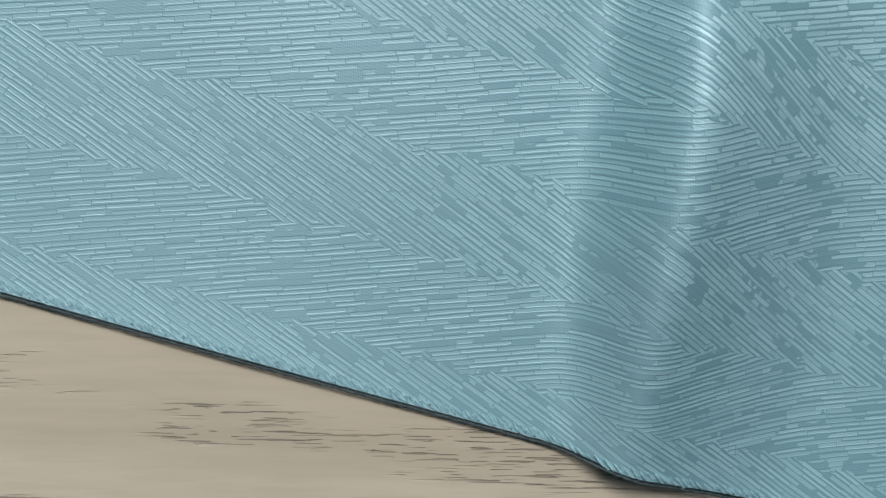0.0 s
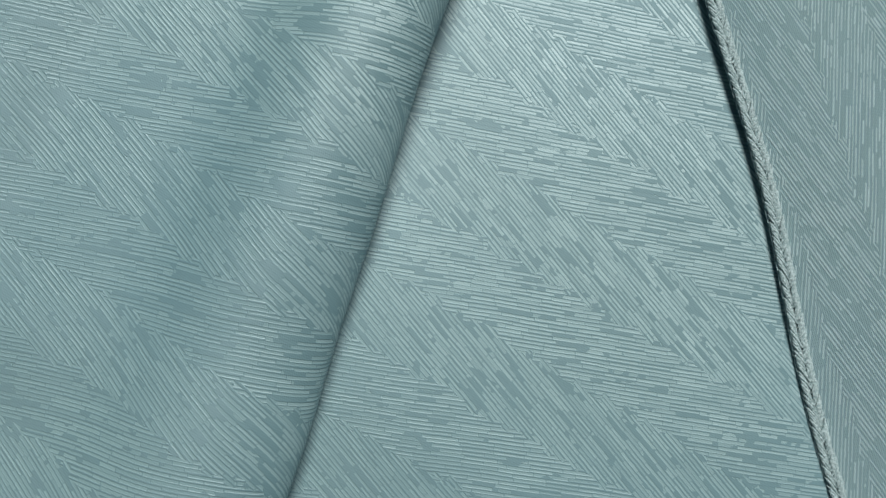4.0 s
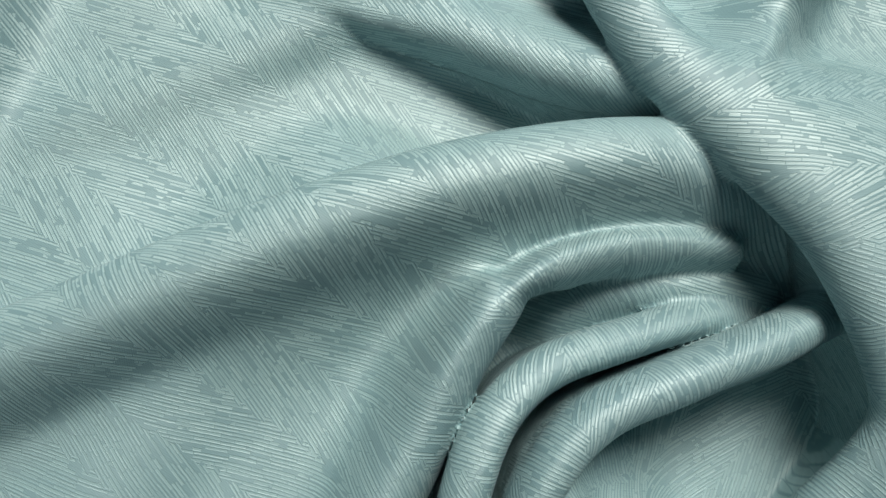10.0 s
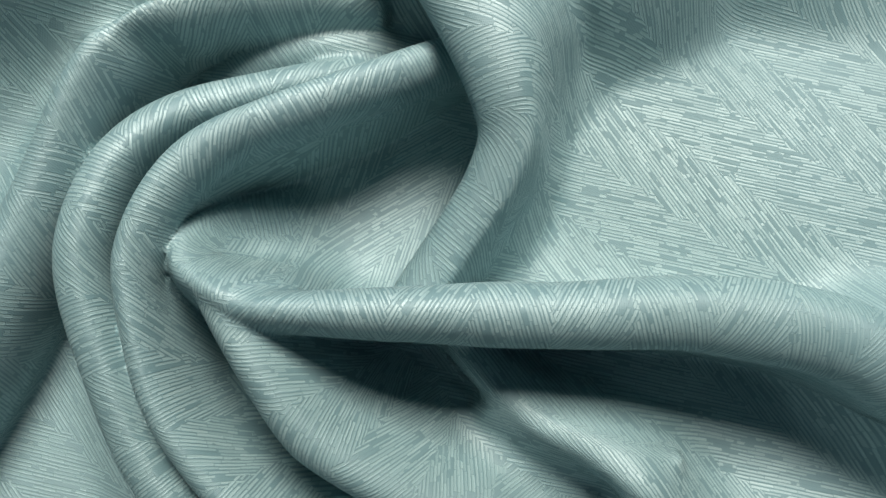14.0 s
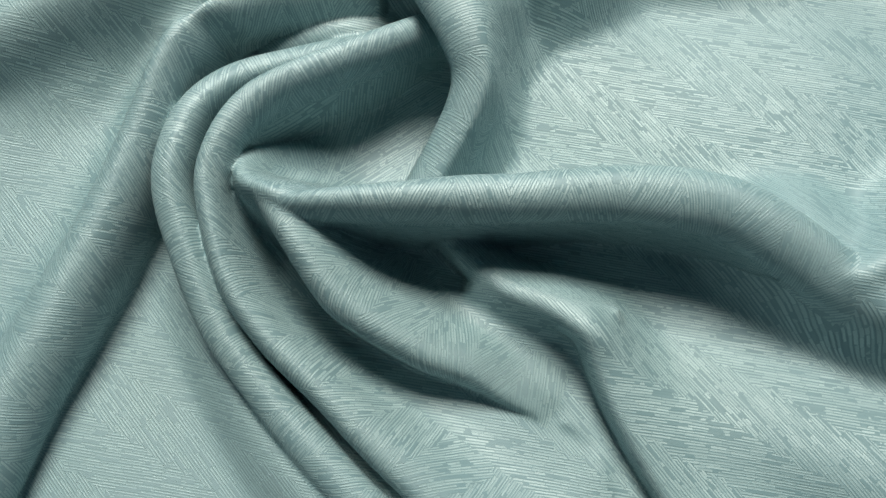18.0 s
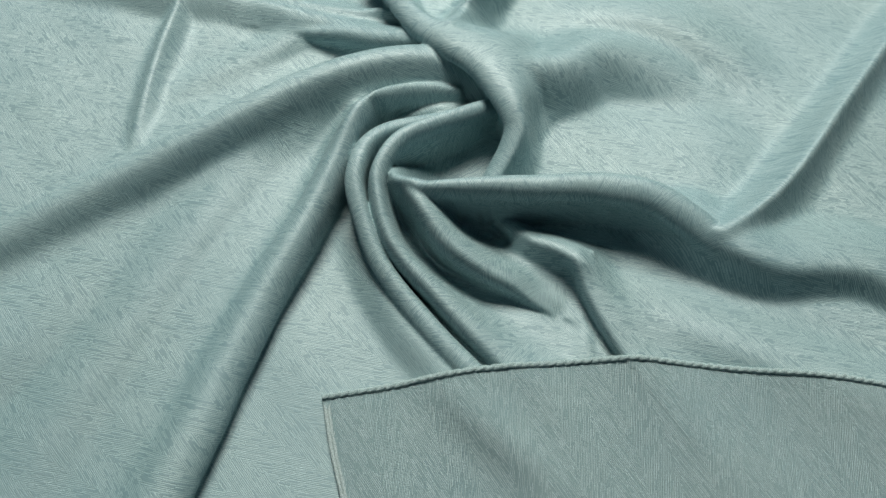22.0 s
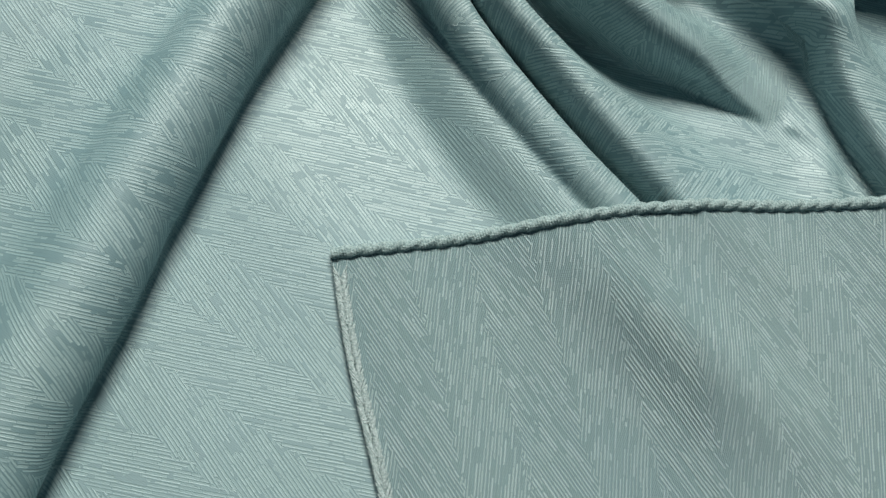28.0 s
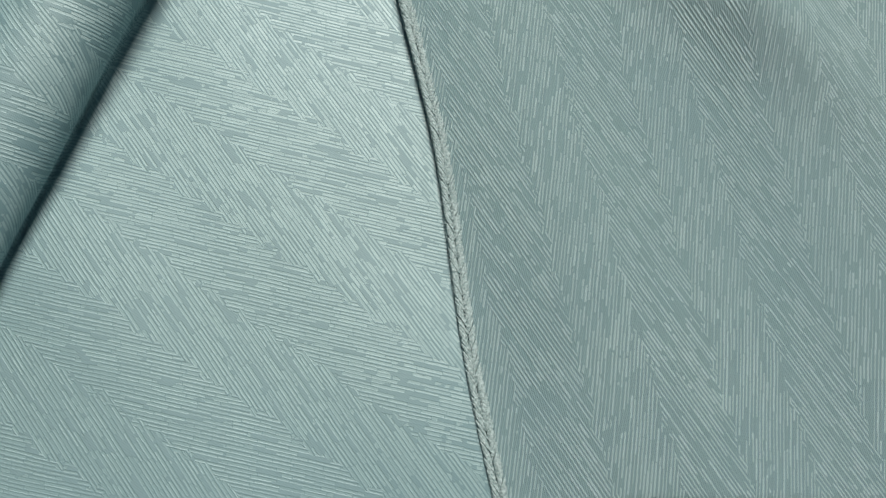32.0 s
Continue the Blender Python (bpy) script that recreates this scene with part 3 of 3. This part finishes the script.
def skin(inside):
    """The surface of a solid given by a field on a grid: places in grid units, and its four-sided faces."""
    rows, cols, deep = inside.shape
    full = inside > 0
    count = np.zeros((rows - 1, cols - 1, deep - 1), np.int8)
    corners = [(i, j, k) for i in (0, 1) for j in (0, 1) for k in (0, 1)]
    for i, j, k in corners:
        count += full[i : rows - 1 + i, j : cols - 1 + j, k : deep - 1 + k]
    ci, cj, ck = np.nonzero((count > 0) & (count < 8))
    order = np.full(count.shape, -1, np.int32)
    order[ci, cj, ck] = np.arange(len(ci))
    values = {c: inside[ci + c[0], cj + c[1], ck + c[2]] for c in corners}
    total, hits = np.zeros((len(ci), 3)), np.zeros(len(ci))
    for axis in range(3):
        for c in corners:
            if c[axis] == 0:
                other = tuple(1 if n == axis else v for n, v in enumerate(c))
                f0, f1 = values[c], values[other]
                cross = (f0 > 0) != (f1 > 0)
                step = np.where(cross, f0 / np.where(cross, f0 - f1, 1), 0)
                for n in range(3):
                    total[:, n] += np.where(cross, c[n] + (step if n == axis else 0), 0)
                hits += cross
    places = np.stack([ci, cj, ck], 1) + total / hits[:, None]
    faces = []
    for axis in range(3):
        p, q = (axis + 1) % 3, (axis + 2) % 3
        front, back = [slice(None)] * 3, [slice(None)] * 3
        front[axis], back[axis] = slice(0, -1), slice(1, None)
        f0, f1 = full[tuple(front)], full[tuple(back)]
        at = np.array(np.nonzero(f0 != f1))
        ok = (at[p] > 0) & (at[q] > 0) & (at[p] < inside.shape[p] - 1) & (at[q] < inside.shape[q] - 1)
        at = at[:, ok]
        ring = []
        for dp, dq in ((-1, -1), (0, -1), (0, 0), (-1, 0)):
            cell = at.copy()
            cell[p] += dp
            cell[q] += dq
            ring.append(order[cell[0], cell[1], cell[2]])
        ring = np.stack(ring, 1)
        outward = f0[at[0], at[1], at[2]]
        faces.append(np.where(outward[:, None], ring, ring[:, ::-1]))
    return places, np.vstack(faces)


def relaxed(places, faces, passes):
    """Places eased towards the mean of their neighbours; the rim stays."""
    pairs = np.vstack([faces[:, [0, 1]], faces[:, [1, 2]], faces[:, [2, 3]], faces[:, [3, 0]]])
    count = len(places)
    degree = np.bincount(pairs[:, 0], minlength=count)
    back = np.bincount(pairs[:, 1], minlength=count)
    key = np.sort(pairs, 1)
    _, first, number = np.unique(key[:, 0].astype(np.int64) * count + key[:, 1], return_index=True, return_counts=True)
    rim = np.zeros(count, bool)
    rim[key[first[number == 1]].ravel()] = True
    weight = np.maximum(degree + back, 1)[:, None]
    for _ in range(passes):
        mean = np.stack([np.bincount(pairs[:, 0], places[pairs[:, 1], n], count) + np.bincount(pairs[:, 1], places[pairs[:, 0], n], count) for n in range(3)], 1) / weight
        places = np.where(rim[:, None], places, 0.4 * places + 0.6 * mean)
    return places


def blur(z, sigma):
    r = int(3 * sigma) + 1
    w = np.exp(-0.5 * (np.arange(-r, r + 1) / sigma) ** 2)
    w /= w.sum()
    for axis in (0, 1):
        pad = [(0, 0), (0, 0)]
        pad[axis] = (r, r)
        q = np.pad(z, pad, mode="edge")
        z = sum(w[i] * np.take(q, range(i, i + z.shape[axis]), axis) for i in range(2 * r + 1))
    return z


def ripple(x, y):
    """Slight unevenness of a cloth laid by hand."""
    return (
        0.0009 * np.sin(19 * x + 31 * y + 0.6)
        + 0.0007 * np.sin(-41 * x + 23 * y + 2.1)
        + 0.0004 * np.sin(83 * x + 47 * y + 4.0)
        + 0.0020
    )


def drape(x, y):
    """Height of the cloth but for the flanks that curl under."""
    shape = x.shape
    fx, fy = x.ravel(), y.ravel()
    z = ripple(fx, fy)
    for fold in FOLDS:
        if not (fold[5] or fold[6]):
            near, h, _ = fold_height(fx, fy, fold)
            z[near] = join(z[near], h)
    z = blur(z.reshape(shape), 2.4).ravel()
    for fold in FOLDS:
        if fold[5] or fold[6]:
            near, h, ease = fold_height(fx, fy, fold)
            z[near] = np.maximum(z[near], h) + np.maximum(ease - np.abs(z[near] - h), 0) ** 2 / (4 * ease)
    # creases at the foot of the open flanks are rounded, the crests and curls stay
    open_side, closed = np.zeros(len(z)), np.ones(len(z))
    for fold in FOLDS:
        if fold[5] or fold[6]:
            near, dist, on_left, _, _, run = beside(fx, fy, fold, 2.0)
            reach = np.where(on_left, along_run(fold[1], run), along_run(fold[2], run))
            curled = np.where(on_left, bool(fold[5]), bool(fold[6]))
            u = dist / reach
            foot = np.clip((u - 0.35) / 0.35, 0, 1) * np.clip((1.6 - u) / 0.5, 0, 1)
            open_side[near] = np.maximum(open_side[near], np.where(curled, 0, foot))
            closed[near] = np.minimum(closed[near], np.where(curled, np.clip(u - 1, 0, 1), np.clip((u - 0.2) / 0.3, 0, 1)))
    soft = blur((open_side * closed).reshape(shape), 1.5)
    z = z.reshape(shape)
    z = z + (blur(z, 4.5) - z) * soft
    z = z + 0.0010 * np.exp(-np.maximum(y - south_edge(x), 0) / 0.012)
    return 0.5 * (z + 0.0014 + np.hypot(z - 0.0014, 0.0006))


def south_edge(x):
    """The y of the south hem at x."""
    slope, west = -0.655 * (x + 0.0724) - 0.0557, west_edge(x)
    return 0.5 * (slope + west) - np.hypot(0.5 * (slope - west), 0.0008)


def west_edge(x):
    """The y of the hem that runs over the left ridge; east of it the ridge lies open over the lower hem."""
    return 0.0680 - 0.23 * (x + 0.2607)


def weave_place(x, y, z):
    """Place on the unfolded cloth where it lies about level."""
    return x - 0.15 * z, y + 0.2 * z


# which folds carry the weave in a strip of their own, how far it is turned, and whether their open flanks go with it
STRIP_TURN = {3: (-110, True), 6: (-108, True), 8: (-108, True), 9: (-108, True), 10: (72, True), 11: (-118, True), 14: (60, True), 21: (-95, True)}


def turned(u, v, degrees):
    c, s = math.cos(radians(degrees)), math.sin(radians(degrees))
    return c * u - s * v, s * u + c * v


def strips(x, y, z):
    """The weave follows each gathered fold in a strip of its own: number of the strip, and place in it."""
    number, close = np.zeros(len(x), int), np.full(len(x), 0.0022)
    u, v = weave_place(x, y, z)
    level = ((x + 0.016) / 0.040) ** 2 + ((y - 0.424) / 0.036) ** 2
    inner = (level < 1) & (z < 0.040)
    number[inner] = 1
    u[inner], v[inner] = turned(x[inner], y[inner] + 0.4 * z[inner], 96)
    for order, fold in enumerate(FOLDS):
        angle, whole = STRIP_TURN.get(order, (None, False))
        if angle is None:
            continue
        near, dist, on_left, way, crest, run = beside(x, y, fold, finer=6)
        line = curve_through(fold[0], 0.0014)
        s = run * np.linalg.norm(np.diff(line[:, :2], axis=0), axis=1).sum() + order * 0.37
        for to_left in (True, False):
            curl, pick = fold[5] if to_left else fold[6], on_left == to_left
            n, d, c, r = near[pick], dist[pick], crest[pick], run[pick]
            if curl:
                a = along_run(curl[0], r)
                b = np.minimum(curl[1], 0.5 * c)
                up, side = (z[n] - (c - b)) / b, d / a
                gap = np.abs(1 - np.hypot(up, side)) * np.minimum(a, b)
                out = np.arctan2(side, up) * 0.5 * (a + b)
            elif whole:
                own = c * flank(d, along_run(fold[1] if to_left else fold[2], r), fold[3] if to_left else fold[4])
                gap = np.abs(z[n] - own) * 0.6 + 0.0004
                out = d + 0.4 * (c - z[n])
            else:
                continue
            hit = (gap < close[n]) & (r > 0.004) & (r < 0.996)
            m = n[hit]
            close[m], number[m] = gap[hit], 2 + order
            u[m], v[m] = turned(s[pick][hit], out[hit] * (1 if to_left else -1), angle)
    return number, u, v


STEP = 0.0011
xs = np.arange(-0.52, 0.5201, STEP)
rows_fine = np.concatenate([np.linspace(0, 1, int(0.67 / STEP))])
gx = np.repeat(xs[None], len(rows_fine) + 40, 0)
edge = south_edge(xs)
fine_y = edge[None] + (0.66 - edge)[None] * rows_fine[:, None]
far_y = 0.66 + (np.arange(1, 41) / 40)[:, None] ** 1.3 * 0.44 + 0 * xs[None]
gy = np.vstack([fine_y, far_y])
gz = drape(gx, gy)
LEVEL = -0.0012
levels = LEVEL + STEP * np.arange(int(0.074 / STEP))
field = (gz[..., None] - levels).astype(np.float32).reshape(-1, len(levels))
gz = gz.ravel()
for fold, to_left in CURLS:
    near, dist, a, b, crest, out = curl_of(gx.ravel(), gy.ravel(), fold, to_left)
    tube = (1 - np.sqrt((dist / a)[:, None] ** 2 + ((levels[None] - (crest - b)[:, None]) / b[:, None]) ** 2)) * np.minimum(a, b)[:, None]
    old = field[near]
    field[near] = np.maximum(old, tube) + np.maximum(BLEND - np.abs(old - tube), 0) ** 2 / (4 * BLEND)
    gz[near] = np.maximum(gz[near], np.where(dist < a, crest - b + b * np.sqrt(np.maximum(1 - (dist / a) ** 2, 0)), 0))
gz = gz.reshape(gx.shape)
# the open mouth of the left ridge at the hem
for j in np.nonzero((xs > -0.300) & (xs < -0.225))[0]:
    under = (gy[:60, j] - west_edge(xs[j]))[:, None] - 0.7 * np.maximum(0.010 - levels, 0)[None]
    block = field.reshape(gx.shape + (len(levels),))[:60, j]
    lower = 0.0012 + ripple(xs[j], gy[:60, j])
    block[:] = np.minimum(block, np.maximum(under, lower[:, None] - levels[None]))
    gz[:60, j] = np.where(gy[:60, j] < west_edge(xs[j]), np.minimum(gz[:60, j], lower), gz[:60, j])


def cloth_mesh():
    at, faces = skin(field.reshape(gx.shape + (len(levels),)))
    row, col = at[:, 0], at[:, 1]
    r0, c0 = np.minimum(row.astype(int), gx.shape[0] - 2), np.minimum(col.astype(int), gx.shape[1] - 2)
    fr, fc = row - r0, col - c0
    x = xs[0] + col * STEP
    y = (gy[r0, c0] * (1 - fc) + gy[r0, c0 + 1] * fc) * (1 - fr) + (gy[r0 + 1, c0] * (1 - fc) + gy[r0 + 1, c0 + 1] * fc) * fr
    places = relaxed(np.stack([x, y, LEVEL + at[:, 2] * STEP], 1), faces, 4)
    x, y, z = places.T
    number, su, sv = strips(x, y, z)
    wx, wy, wz, close = x.copy(), y.copy(), z.copy(), np.full(len(x), 0.0012)
    for fold, to_left in CURLS:
        if FOLDS.index(fold) not in STRIP_TURN:
            near, dist, a, b, crest, out = curl_of(x, y, fold, to_left)
            up, side = (z[near] - (crest - b)) / b, dist / a
            gap = np.abs(1 - np.hypot(up, side)) * np.minimum(a, b)
            more = np.arctan2(side, up) * 0.5 * (a + b) - dist
            hit = gap < close[near]
            n = near[hit]
            close[n], wx[n], wy[n], wz[n] = gap[hit], x[n] + out[hit, 0] * more[hit], y[n] + out[hit, 1] * more[hit], crest[hit]
    u, v = weave_place(wx, wy, wz)
    # on steep walls the weave runs on downwards
    cross = np.cross(places[faces[:, 2]] - places[faces[:, 0]], places[faces[:, 3]] - places[faces[:, 1]])
    normal = np.stack([sum(np.bincount(faces[:, k], cross[:, n], len(places)) for k in range(4)) for n in range(3)], 1)
    level = np.abs(normal[:, 2]) / (np.linalg.norm(normal, axis=1) + 1e-15)
    steep = np.where(close < 0.0012, 0, np.clip((0.30 - level) / 0.2, 0, 1))
    u, v = u + 0.8 * steep * z, v + 0.6 * steep * z
    same = (number[faces] == number[faces[:, :1]]).all(1) & (number[faces[:, 0]] > 0)
    flat_lay, strip_lay = np.stack([u, v], 1)[faces], np.stack([su, sv], 1)[faces]
    return grid_mesh("draped_fabric", places, faces, np.where(same[:, None, None], strip_lay, flat_lay))


cloth = tagged(part("draped_fabric", cloth_mesh(), FACE), "pale teal satin fabric with herringbone weave gathered in swirling folds", "fabric")


def height_at(x, y):
    """Height of the cloth under a place, from the grid."""
    x, y = np.asarray(x, float), np.asarray(y, float)
    col = np.clip(np.rint((x - xs[0]) / STEP).astype(int), 0, len(xs) - 1)
    e = south_edge(x)
    row = np.clip(np.rint((y - e) / (0.66 - e) * (len(rows_fine) - 1)).astype(int), 0, len(rows_fine) - 1)
    return gz[row, col]


def cord(name, line, radius, twist, depth, material, parent, label="", flat=1.0, around=14, wraps=0.0, step=0.0006):
    """A twisted edge thread along a line of places, with fine wraps of thread across it."""
    line = curve_through(line, step)
    way = np.gradient(line, axis=0)
    way /= np.linalg.norm(way, axis=1)[:, None]
    side = np.cross(way, (0, 0, 1.0))
    side /= np.linalg.norm(side, axis=1)[:, None]
    above = np.cross(side, way)
    run = np.concatenate([[0], np.cumsum(np.linalg.norm(np.diff(line, axis=0), axis=1))])
    phi = np.linspace(0, 2 * math.pi, around, endpoint=False)
    turn = run[:, None] * 2 * math.pi / twist
    uneven = 0.05 * np.sin(run * 410) + 0.04 * np.sin(run * 173 + 1)
    wob = 1 + depth * (2 * np.abs(np.cos(phi[None] - 0.5 * turn)) - 1) + wraps * np.cos(run[:, None] * 2 * math.pi / 0.00085 + 2.0 * phi[None]) + uneven[:, None]
    ring = line[:, None] + radius * wob[..., None] * (np.cos(phi)[None, :, None] * side[:, None] + flat * np.sin(phi)[None, :, None] * above[:, None])
    count = len(line)
    at = np.arange(count * around).reshape(count, around)
    nxt = np.roll(at, -1, 1)
    faces = np.stack([at[:-1], nxt[:-1], nxt[1:], at[1:]], -1).reshape(-1, 4).tolist()
    faces += [at[0][::-1].tolist(), at[-1].tolist()]
    mesh = bpy.data.meshes.new(name)
    mesh.from_pydata(ring.reshape(-1, 3).tolist(), [], faces)
    mesh.polygons.foreach_set("use_smooth", [True] * len(mesh.polygons))
    return part(name, mesh, material, parent, label)


hx = np.arange(-0.250, 0.3, 0.004)
hem_line = np.stack([hx, south_edge(hx) - 0.0002, height_at(hx, south_edge(hx)) - 0.0001], 1)
cord("hem", hem_line, 0.00027, 0.0022, 0.16, SHADED_EDGE, cloth, "overlocked edge, near-black for the shadow line under the hem", flat=0.8)
hx = np.arange(-0.5, -0.2372, 0.002)
cord("hem", np.stack([hx, west_edge(hx) + 0.0002, height_at(hx, west_edge(hx) + 0.0018) - 0.0004], 1), 0.0003, 0.0022, 0.16, SHADED_EDGE, cloth, "overlocked edge, near-black for the shadow line under the hem", flat=0.8)


def stitch(places, faces, start, end, thick, arch):
    """One thread from start to end, thinner at its ends and slightly arched."""
    way = end - start
    across = np.cross(way, (0, 0, 1.0))
    across /= np.linalg.norm(across)
    base = len(places)
    for k, share in enumerate((0.0, 0.2, 0.5, 0.8, 1.0)):
        r = thick * (0.5, 0.95, 1.0, 0.9, 0.35)[k]
        middle = start + way * share + np.array([0, 0, arch * math.sin(math.pi * share)])
        for m in range(6):
            phi = m * math.pi / 3
            places.append((middle + across * r * math.cos(phi) + np.array([0, 0, r * math.sin(phi)])).tolist())
    for k in range(4):
        for m in range(6):
            n = (m + 1) % 6
            faces.append((base + 6 * k + m, base + 6 * k + n, base + 6 * k + 6 + n, base + 6 * k + 6 + m))


def thread_mesh(name, places, faces):
    mesh = bpy.data.meshes.new(name)
    mesh.from_pydata(places, [], faces)
    mesh.polygons.foreach_set("use_smooth", [True] * len(mesh.polygons))
    return mesh


def hem_stitches():
    """Slanted threads that bind the south hem."""
    rng = random.Random(7)
    line = curve_through(hem_line[hem_line[:, 0] < 0.06], 0.0013)
    places, faces = [], []
    for a, b in zip(line[:-2], line[2:]):
        if a[0] < -0.234:
            continue
        way = (b - a) / np.linalg.norm(b - a)
        inward = np.array([-way[1], way[0], 0])
        start = a + inward * rng.uniform(0.0021, 0.0027)
        end = a + way * rng.uniform(0.0019, 0.0024) + inward * 0.0007
        for place in (start, end):
            place[2] = height_at(place[0], place[1]) - 0.00010
        stitch(places, faces, start, end, rng.uniform(0.00026, 0.00036), 0.0001)
    tagged(part("hem_stitching", thread_mesh("hem_stitching", places, faces), STITCH, cloth), "slanted teal threads binding the edge", kind="stuff")


hem_stitches()


# ---------------------------------------------------------------- the corner folded back over the cloth
def fishbone(edge, parent):
    """Slanted stitches in two rows beside an edge, meeting like the bones of a fish."""
    rng = random.Random(4)
    line = curve_through(edge, 0.00105)
    places, faces = [], []
    for a, b in zip(line[:-4], line[4:]):
        for side in (0, 1):
            reach = rng.uniform(0.0019, 0.0025)
            start = a + np.array([0.0022, 0, 0.0007]) + rng.uniform(-0.0002, 0.0002)
            end = b + np.array([0.0002 if side == 0 else 0.0022 + reach, rng.uniform(-0.0005, 0.0005), 0.0005])
            thick = rng.uniform(0.00034, 0.00046)
            stitch(places, faces, start, end, thick, 0.0004)
    tagged(part("side_hem", thread_mesh("side_hem", places, faces), BRAID, parent), "paler fishbone stitching along the edge", kind="stuff")


def folded_corner():
    top = curve_through([(-0.105, 0.270), (-0.070, 0.2745), (-0.034, 0.279), (0.021, 0.2835), (0.077, 0.2855), (0.120, 0.281), (0.165, 0.275), (0.214, 0.268), (0.280, 0.255)], 0.0016)
    rows = 130
    t = np.linspace(0, 1, rows)[:, None]
    low_x = -0.0717 + (top[:, 0] + 0.105) * 0.95
    low_y = np.full(len(top), 0.0845)
    x = top[None, :, 0] * t + low_x[None] * (1 - t)
    y = top[None, :, 1] * t + low_y[None] * (1 - t)
    x = x - 0.0015 * np.sin(t * 9.0) * np.exp(-(x + 0.09).clip(0) * 30)
    under = height_at(x, y)
    # a sheet bridges the hollows below it
    z = under
    for _ in range(4):
        z = np.maximum(under, blur(z, 8.0))
    z = blur(z, 4.0) + 0.0016
    z = np.maximum(z, under + 0.0008)
    z += 0.0012 * np.sin(x * 60 + y * 30)
    run, off = 0.70 * (x + 0.01) - 0.71 * (y - 0.235), 0.71 * (x + 0.01) + 0.70 * (y - 0.235)
    z += 0.0075 * np.exp(-(((off - 0.012) / 0.014) ** 2)) * np.exp(-((run / 0.045) ** 2))
    tuck = np.exp(-((t * rows) / 1.2) ** 2)
    z = z * (1 - tuck) + (under + 0.0002) * tuck
    mesh = sheet_mesh("folded_corner", [(x, y, z, x, y)])
    flap = part("folded_corner", mesh, BACK, cloth, "corner folded back, showing the duller grey-teal reverse")
    lift = np.array([0, 0, 0.0006])
    edge_top = np.stack([x[-1], y[-1], z[-1]], 1)[::6] + lift
    edge_side = np.stack([x[:, 0], y[:, 0], z[:, 0]], 1)[::6]
    cord("rolled_hem", edge_top, 0.0017, 0.0058, 0.17, THREAD, flap, "thick twisted overlock edge", around=24, wraps=0.075, step=0.00021)
    fishbone(edge_side, flap)


folded_corner()
